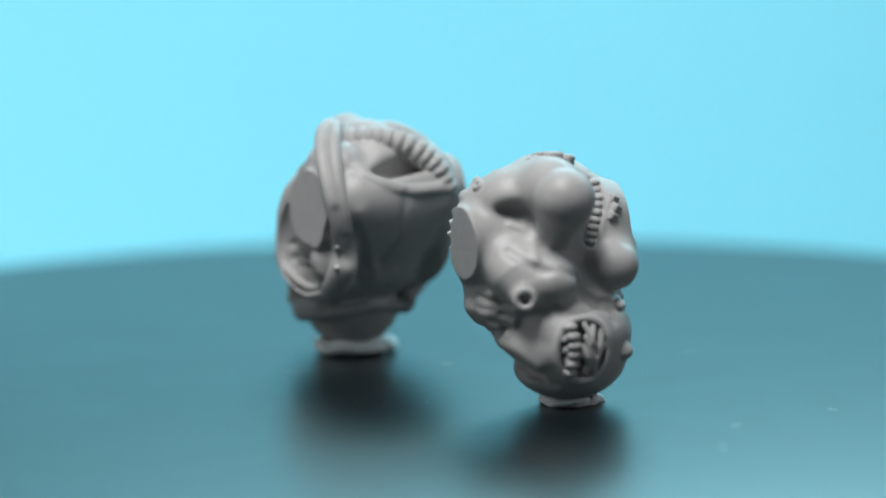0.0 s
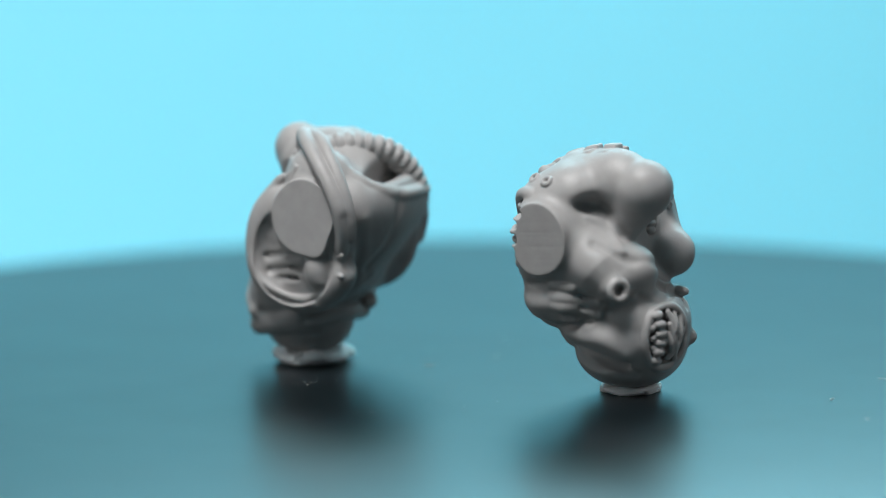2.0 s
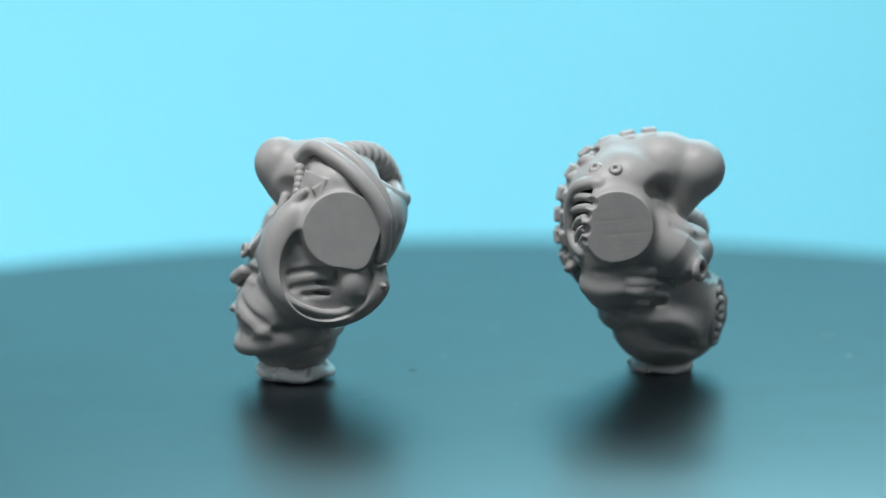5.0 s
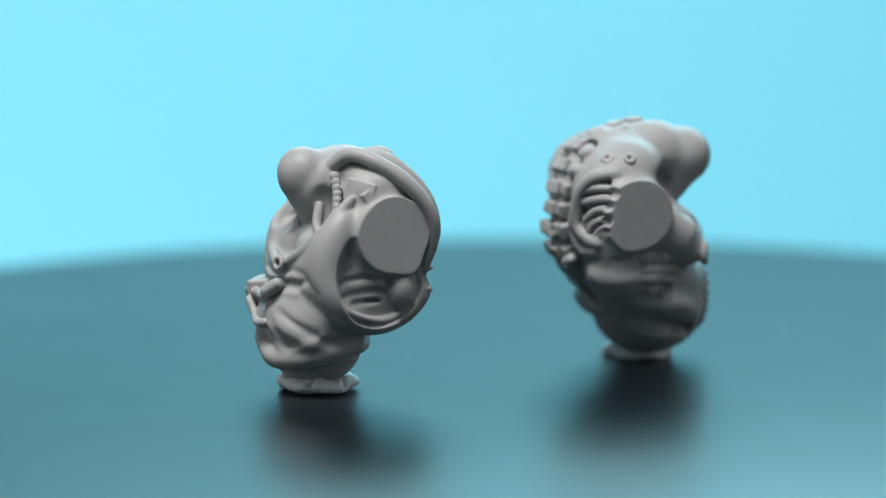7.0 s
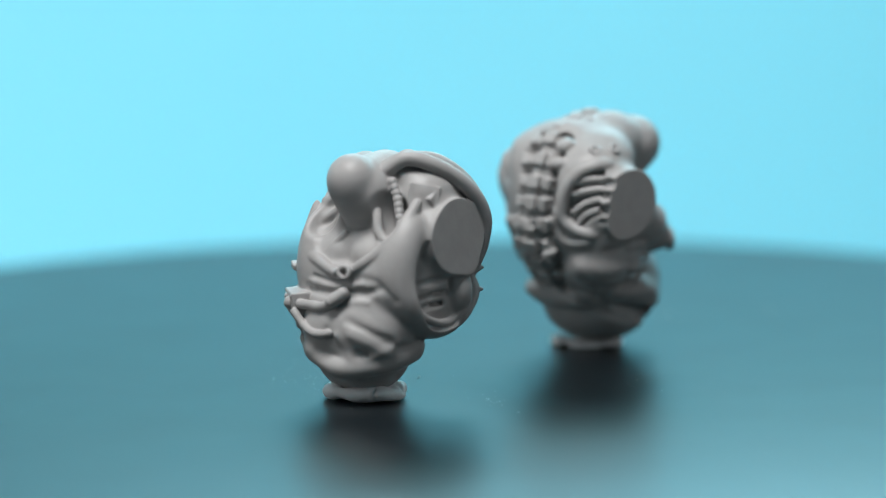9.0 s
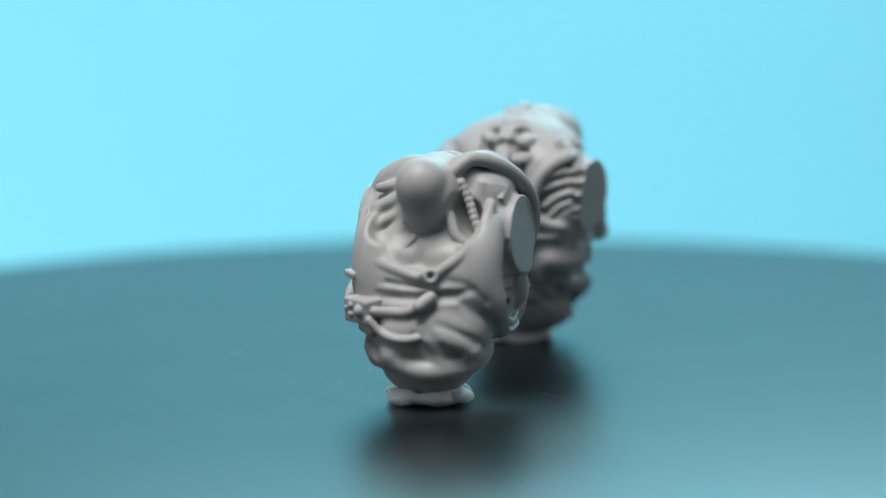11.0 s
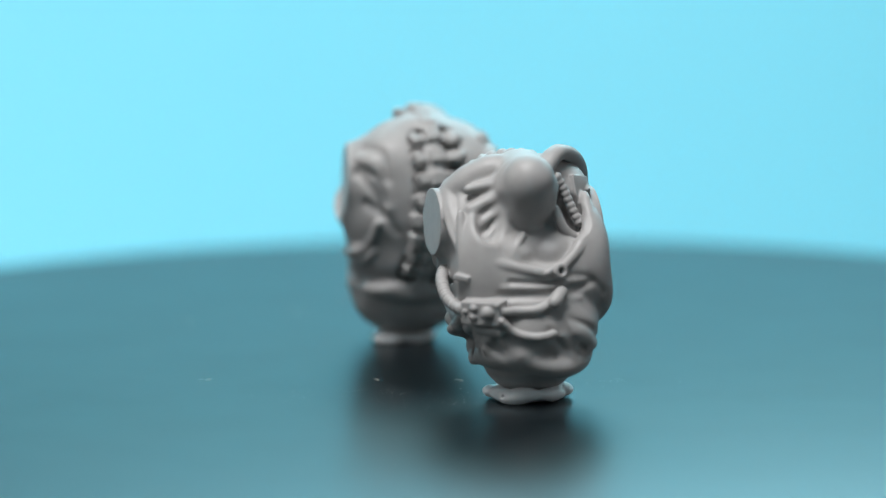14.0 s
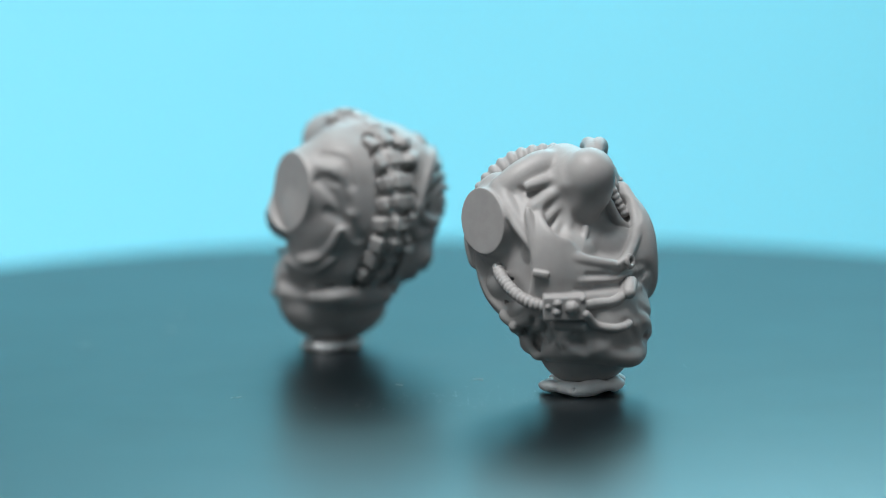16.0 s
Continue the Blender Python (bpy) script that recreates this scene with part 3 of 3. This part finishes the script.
        # open wound behind the stump: a hollow with a swollen rim, strands running into the cut arm
        strands = [[(-6.8, 24.4), (-4.6, 25.0), (-2.4, 24.9)], [(-6.6, 22.9), (-4.8, 23.3), (-2.8, 23.5)], [(-6.4, 20.3), (-5.0, 21.4), (-3.2, 21.9)], [(-5.8, 18.6), (-4.8, 19.8), (-3.4, 20.3)], [(-5.2, 17.0), (-4.4, 18.3), (-3.4, 19.1)]]
        rim = [c.on(128, u, w, -0.4) for u, w in ((-1.6, 27.2), (-3.4, 27.0), (-5.7, 26.2), (-7.4, 24.1), (-8.0, 21.4), (-7.7, 19.2), (-6.2, 17.6), (-4.2, 16.7))]
        flap = [c.on(128, u, w, -0.3) for u, w in ((-8.8, 20.6), (-8.5, 17.6), (-6.9, 15.8), (-4.8, 15.6))]
        laid = [[c.on(128, u, w, -0.8) for u, w in line] for line in strands]
        floor_ = [[c.on(128, u, w, -0.5) for u, w in line] for line in ([(-6.2, 25.4), (-3.2, 25.9)], [(-7.0, 23.6), (-3.4, 24.1)], [(-7.2, 21.8), (-3.8, 22.6)], [(-7.0, 19.8), (-4.0, 21.0)], [(-6.2, 18.0), (-4.0, 19.6)])]
        for line in floor_:
            c.tube(line, 1.1, 0.3, True)
        c.tube(rim, 0.7, 0.6)
        c.tube(flap, 0.6, 0.6)
        for line in laid:
            c.tube(line, 0.58, 0.15)
    c.ball((6.6, 3.8, 20.2), (4.2, 4.8, 6.2), k=2.0)
    # smooth flank under the sawn stump, with ribs pressing through
    c.ball((-7.2, 8.2, 14.6), (4.2, 4.7, 4.4), k=1.4)
    for i in range(3):
        ends = [c.on(90, -6.6 + 0.3 * i, 14.9 - 1.5 * i, -0.1), c.on(90, -4.8, 14.7 - 1.5 * i, 0.1), c.on(90, -2.8 - 0.3 * i, 14.8 - 1.5 * i, -0.1)]
        c.tube(ends, 0.62, 0.5)
    c.crumple([c.on(90, u, w) for u, w in ((-7.6, 7.6), (-4.6, 6.2), (-1.7, 5.3), (1.6, 4.0), (4.6, 2.6))], 0.75, 0.7)
    c.crumple([c.on(90, u, w) for u, w in ((-6.6, 8.8), (-3.0, 7.6), (1.0, 7.4), (4.0, 5.4))], -0.5, 1.0)
    # piercing ring and studs
    p = np.array((-11.6, -4.2, 17.0))
    c.ball(p + np.array((0.6, 1.4, 0.6)), (1.6, 1.6, 1.6), k=0.9)
    c.ring(p, (-0.55, -0.8, 0.05), 1.3, 0.6, 0.2)
    c.ball(p, 0.75, k=0.15, cut=True)
    c.rod(p + np.array((0.1, 0.3, 1.4)), p + np.array((0.3, 1.0, 2.8)), 0.6, 0.4, 0.3)
    for x, y, z in ((-9.7, 7.9, 31.4), (-8.4, 10.6, 31.6)):
        q = np.array((x, y, z))
        nrm = q - np.array((-1, 6, 24))
        nrm = nrm / np.linalg.norm(nrm)
        q = q - nrm * 3
        while c.at(q) < 0:
            q = q + nrm * 0.1
        c.ring(q, nrm, 0.62, 0.36, 0.15)
    for x, y, z in ((6.8, 2.6, 29.0), (7.8, 5.0, 28.6), (7.8, 1.0, 27.0), (6.8, 8.0, 30.4)):
        c.ring((x, y, z), (x, y - 4, z - 22), 0.65, 0.4, 0.2)
    # slit side of the throat with exposed rings
    slit = [(3.6, 32.0), (4.2, 29.8), (4.0, 27.6), (3.4, 25.4), (3.0, 23.4)]
    c.lay(37.4, slit, 1.0, 0.4, 0.1, True)
    for u, w in slit + [(3.9, 30.9), (4.1, 28.7), (3.7, 26.5), (3.2, 24.4)]:
        c.ball(c.on(37.4, u, w), (1.0, 0.9, 0.62), (0, 0, 40), k=0.12)
    for u, w in ((6.8, 28.2), (6.4, 29.6), (6.2, 27.0)):
        c.block(c.on(37.4, u, w), (0.7, 0.7, 0.6), (20, 30, 10), 0.2, 0.2)
    # wound in the belly with entrails
    g = c.on(37.4, 1.9, 7.6)
    out = np.array((-0.30, -0.95, 0.0))
    side = np.array((0.95, -0.30, 0.0))
    up = np.array((0, 0, 1.0))
    def skin(a, b, sink):
        return c.drop(g + side * a + up * b, out) - out * sink

    loop = [skin(4.0 * math.cos(a), 4.7 * math.sin(a), 0.1) for a in (2 * math.pi * i / 16 for i in range(17))]
    beads = [skin(-1.3 - 0.25 * abs(i - 2.5), 3.4 - 1.35 * i, 0.15) for i in range(6)]
    beads += [skin(-3.0 + 0.3 * i, 1.6 - 1.5 * i, 0.25) for i in range(4)]
    cords = [(skin(a, b, 0.3), skin((a + d) / 2, (b + e) / 2, -0.15), skin(d, e, 0.3)) for a, b, d, e in ((0.3, 3.6, 2.2, -1.0), (1.6, 3.4, 0.6, -0.6), (2.8, 2.6, 2.0, -2.4), (0.4, 1.8, 1.8, -3.4), (3.2, 0.6, 0.4, -3.2), (-0.2, 0.4, 0.9, -2.4))]
    for i in range(9):
        b = -3.2 + 0.8 * i
        h = 3.5 * math.sqrt(max(0.05, 1 - (b / 4.4) ** 2))
        c.tube([skin(-h, b, 0.3), skin(0, b, 0.3), skin(h, b, 0.3)], 0.9, 0.2, True)
    c.tube(loop, 0.35, 0.6)
    for i, q in enumerate(beads):
        c.ball(q, (1.15, 0.95, 0.76) if i < 6 else (0.6, 0.6, 0.6), (0, 8 * (i % 2) - 4, -17), k=0.12)
    for line in cords:
        c.tube(line, 0.48, 0.12)
    c.ball(c.on(37.4, 7.8, 7.4, -0.3), (1.2, 1.2, 1.2), k=0.8)
    c.ball(c.on(37.4, 8.0, 7.4, 0.5), 0.5, k=0.2, cut=True)
    # spine: vertebrae with side bars down the bent back
    bend = c.path([(-1.6, -0.2, 34.3), (-1.2, 4.6, 33.8), (-0.8, 9.4, 32.0), (-0.6, 12.4, 28.6), (0.0, 13.5, 24.0), (0.4, 13.1, 18.8), (0.6, 10.4, 14.8), (0.6, 7.8, 12.0)], 0.1)
    # a trench for it, deeper where the skin has split
    outward = []
    for a, b in zip(bend, bend[1:]):
        outward.append(np.array((0, -(b[2] - a[2]), b[1] - a[1])) / np.linalg.norm(b - a))
    for s in (1, -1):
        c.tube([p + n * 1.3 + np.array((s * (2.1 + 0.3 * math.sin(i * 0.31)), 0, 0)) for i, (p, n) in enumerate(zip(bend, outward)) if i % 6 == 0 and i > len(bend) * 0.3], 1.45, 0.5, True)
    c.tube([p - n * 0.5 for p, n in zip(bend, outward)][::12], 1.9, 0.5)
    gone, n = 1.0, 0
    for i in range(1, len(bend) - 1):
        gone += np.linalg.norm(bend[i] - bend[i - 1])
        if gone > 2.9:
            gone, n = 0.0, n + 1
            nrm = outward[i]
            tip = math.degrees(math.atan2(bend[i + 1][2] - bend[i][2], bend[i + 1][1] - bend[i][1]))
            q = bend[i] + nrm * (1.0 if n < 5 else 0.8)
            wide = (2.0 if n < 4 else 2.6) + 0.4 * math.sin(n * 1.7)
            c.block(q - nrm * 0.2, (wide, 0.8, 1.0), (tip, 0, 6 * math.sin(n * 2.3)), 0.3, 0.3)
            c.block(q + nrm * 0.6, (1.15, 1.1, 1.1), (tip, 0, 4 * math.cos(n * 3.1)), 0.35, 0.3)
            for s in (1, -1):
                c.block(q + np.array((s * wide, 0, 0)), (0.75, 1.05 + 0.15 * math.sin(n * 5.0 + s), 1.1), (tip + 9 * s, 10 * s, s * 14), 0.35, 0.2)
    # torn muscle in lumps and strands beside it
    for u, z, r in ((-8.8, 14.2, 1.2), (-6.2, 30.2, 1.3), (-7.6, 27.6, 1.2)):
        c.ball(c.on(131, u, z), (r * 1.1, r * 0.8, r * 0.7), (0, 20, 30), k=0.6)
    for line, amp, wide in (([(-6.4, 8.6), (-4.7, 7.1), (-0.4, 5.0), (3.9, 3.7), (7.0, 4.6)], 0.8, 0.65), ([(-5.6, 9.9), (-2.0, 8.6), (0.6, 8.5), (4.8, 10.2)], 0.6, 0.7), ([(-6.0, 12.0), (-1.0, 11.2), (4.0, 12.6)], -0.4, 1.3)):
        c.crumple([c.on(125.4, u, w) for u, w in line], amp, wide)
    c.crumple([c.on(60.8, u, w) for u, w in ((-4.2, 27.4), (-2.4, 25.0), (-1.0, 23.2))], 0.5, 0.8)
    # muscle bulges either side of the back
    for line, amp in (([(-2.4, 29.0), (1.0, 28.0), (2.0, 24.4)], 0.5), ([(-2.6, 25.4), (0.6, 24.6), (1.6, 21.0)], 0.5), ([(-2.8, 27.4), (0.4, 26.4), (1.4, 23.0)], -0.4), ([(-1.4, 20.4), (1.4, 18.6), (3.0, 16.4)], 0.5)):
        c.crumple([c.on(218.6, u, w) for u, w in line], amp, 0.8)
    # ragged edge of the stump towards the wound
    for y, z, r in ((12.9, 19.6, 0.9), (13.2, 21.6, 0.7), (13.0, 23.4, 0.9), (12.8, 25.6, 0.8), (12.0, 27.4, 0.9)):
        c.ball((-12.5, y, z), (1.4, r, r), k=0.25, cut=True)
    # saw marks on the flat stump
    for z, amp in ((19.4, 0.03), (20.5, 0.05), (21.1, 0.03), (22.4, 0.05), (23.9, 0.03), (24.5, 0.05), (26.0, 0.03)):
        a, b = np.array((-12.5, 12.6, z)), np.array((-14.4, 3.4, z + 0.9))
        c.crumple([a, (a + b) / 2, b], amp * 0.4, 0.2)
    # folds at the flanks
    for side, line, amp, wide in ((224.5, [(-7.8, 10.2), (-3.0, 8.8), (3.6, 10.0)], 0.6, 0.7), (224.5, [(-7.6, 8.2), (0, 7.4), (5.0, 9.0)], -0.5, 0.9), (224.5, [(-1.6, 25.0), (0.8, 22.6), (2.4, 19.0)], 0.5, 0.7), (224.5, [(0.4, 26.6), (2.6, 24.0), (3.6, 20.0)], -0.4, 0.7), (224.5, [(9.0, 22.0), (11.4, 18.6)], 0.5, 0.6),
                                  (37.4, [(-9.0, 22.0), (-5.0, 19.4), (0.6, 18.4)], 0.35, 0.8), (37.4, [(-8.4, 26.0), (-5.6, 24.0), (-5.0, 20.6)], -0.35, 0.7), (37.4, [(-2.4, 14.0), (0.6, 12.8), (3.4, 13.6)], 0.4, 0.6), (37.4, [(5.0, 14.6), (6.4, 12.0)], 0.4, 0.7)):
        c.crumple([c.on(side, u, w) for u, w in line], amp, wide)
    return c.mesh("gutted_torso_figurine")


def build_figurine(name, mesh, label):
    mesh.materials.append(RESIN)
    ob = new(name, mesh)
    return tagged(ob, label, "figurine", "resin torsos on the turntable")


def putty_pad(seed, rx, ry, height, label, lump=None):
    """A pressed lump of adhesive putty under a figurine."""
    c = Clay((-10, -10, -0.3), (10, 10, 5), 0.2)
    rnd = random.Random(seed)
    c.ball((0, 0, height * 0.45), (rx * 0.94, ry * 0.94, height * 0.62), k=0.4)
    n = 9
    for i in range(n):
        a = 2 * math.pi * i / n + rnd.uniform(-0.2, 0.2)
        r = rnd.uniform(0.82, 0.98)
        c.ball((rx * r * math.cos(a), ry * r * math.sin(a), height * rnd.uniform(0.4, 0.6)), (rnd.uniform(2.0, 3.2), rnd.uniform(0.8, 1.3), height * rnd.uniform(0.36, 0.52)), (rnd.uniform(-15, 15), rnd.uniform(-12, 12), math.degrees(a) + 90), k=0.5)
    for i in range(8):
        a = rnd.uniform(0, 2 * math.pi)
        c.rod((rx * 1.1 * math.cos(a), ry * 1.1 * math.sin(a), height * 0.5), (rx * 0.7 * math.cos(a + 0.4), ry * 0.7 * math.sin(a + 0.4), height * 1.2), 0.2, 0.15, 0.4, True)
    if lump:
        c.ball(lump, (2.3, 1.5, 0.95), (0, 0, -50), k=0.3)
        c.rod((lump[0] - 0.6, lump[1] - 1.2, 1.5), (lump[0] + 0.8, lump[1] + 0.4, 1.4), 0.3, 0.2, 0.4, True)
    c.slab((0, 0, 0), (0, 0, -1), 14)
    me = c.mesh("putty_pad")
    me.materials.append(PUTTY)
    ob = new("putty_pad", me)
    return tagged(ob, label, "putty", "putty pads on the turntable")


VESTED = build_figurine("figurine", vested_torso(), "grey resin torso in a vest with ribbed hoses, unpainted")
GUTTED = build_figurine("figurine", gutted_torso(), "grey resin torso with bare spine and belly wound, unpainted")
PAD_ROUND = putty_pad(3, 6.0, 5.0, 2.4, "lumpy white putty pad stuck under the vested torso")
PAD_THIN = putty_pad(8, 4.2, 3.8, 1.2, "thin white putty pad stuck under the gutted torso", (3.9, 2.8, 0.75))
AT_VESTED, AT_GUTTED = (-0.01607, 0.01869), (0.01631, -0.02551)
RIDERS = ((VESTED, AT_VESTED, -148.0), (GUTTED, AT_GUTTED, 37.4), (PAD_ROUND, AT_VESTED, -148.0), (PAD_THIN, AT_GUTTED, 37.4))


def build_dust():
    """Dust, crumbs and short fibres lying on the platter."""
    rnd = random.Random(5)
    bm = bmesh.new()

    def speck(x, y, size):
        a = rnd.uniform(0, math.pi)
        m = Matrix.LocRotScale((x, y, size * 0.25), Euler((0, 0, a)), (size * rnd.uniform(0.6, 1.6), size * 0.5, size * 0.3))
        bmesh.ops.create_icosphere(bm, subdivisions=1, radius=1.0, matrix=m)

    def fibre(x, y, length):
        a, bend = rnd.uniform(0, 6.28), rnd.uniform(-0.5, 0.5)
        for i in range(6):
            m = Matrix.LocRotScale((x, y, 0.00006), Euler((0, 0, a)), (length / 8, 0.00006, 0.00005))
            bmesh.ops.create_icosphere(bm, subdivisions=1, radius=1.0, matrix=m)
            x, y, a = x + length / 6 * math.cos(a), y + length / 6 * math.sin(a), a + bend

    for i in range(60):
        r, a = TABLE_R * 0.97 * math.sqrt(rnd.random()), rnd.uniform(0, 6.28)
        speck(r * math.cos(a), r * math.sin(a), rnd.choice((0.00003, 0.00004, 0.00005, 0.00008)))
    # a denser patch of crumbs between the two figurines
    for px, py, spread, count in ((0.0035, 0.021, 0.0095, 190), (-0.014, -0.022, 0.006, 25), (-0.026, 0.001, 0.004, 25)):
        for i in range(count):
            speck(rnd.gauss(px, spread), rnd.gauss(py, spread * 0.5), rnd.choice((0.00004, 0.00006, 0.00008, 0.00012)))
    for i in range(6):
        r, a = 0.075 * math.sqrt(rnd.random()), rnd.uniform(0, 6.28)
        fibre(r * math.cos(a), r * math.sin(a), rnd.uniform(0.0008, 0.002))
    fibre(0.0393, -0.0456, 0.0018)
    ob = part("dust", bm, DUST)
    return tagged(ob, "pale dust specks and fibres scattered on the black platter", "dust", kind="stuff")


DUST_ON_TOP = build_dust()



# ---- what turns ----
SPEED = 11.695
SLIPS = ((0.0, -0.35), (0.5, 0.6), (1.0, 0.15), (1.5, -0.07), (2.0, 0.01), (2.5, 0.21), (3.0, -0.52), (3.5, -0.46), (4.0, -0.04), (4.5, 0.06), (4.7, -0.06),
         (5.8, 0.0), (7.0, -0.02), (7.5, 0.27), (8.0, 0.19), (8.5, 0.11), (9.8, 0.3), (11.0, 0.5), (11.5, 0.2), (12.0, 0.34), (12.5, -0.34), (13.0, -0.56),
         (13.5, -0.31), (14.0, -0.24), (14.5, -0.22), (15.0, 0.18), (15.5, 0.12), (16.0, -0.08))


def turned(x, y, z, heading):
    """Rows for a thing that rides on the platter at (x, y) with its own heading."""
    ts, ds = zip(*SLIPS)
    rows = []
    for i in range(65):
        t = i * 0.25
        spin = SPEED * t + float(np.interp(t, ts, ds))
        a = radians(spin)
        rows.append((t, pose(x * math.cos(a) - y * math.sin(a), x * math.sin(a) + y * math.cos(a), z, 0, 0, spin + heading)))
    return rows


def motions():
    walk(TURNTABLE, turned(0, 0, 0, 0))
    walk(DUST_ON_TOP, turned(0, 0, 0, 0))
    for thing, (x, y), heading in RIDERS:
        walk(thing, turned(x, y, 0, heading))


motions()
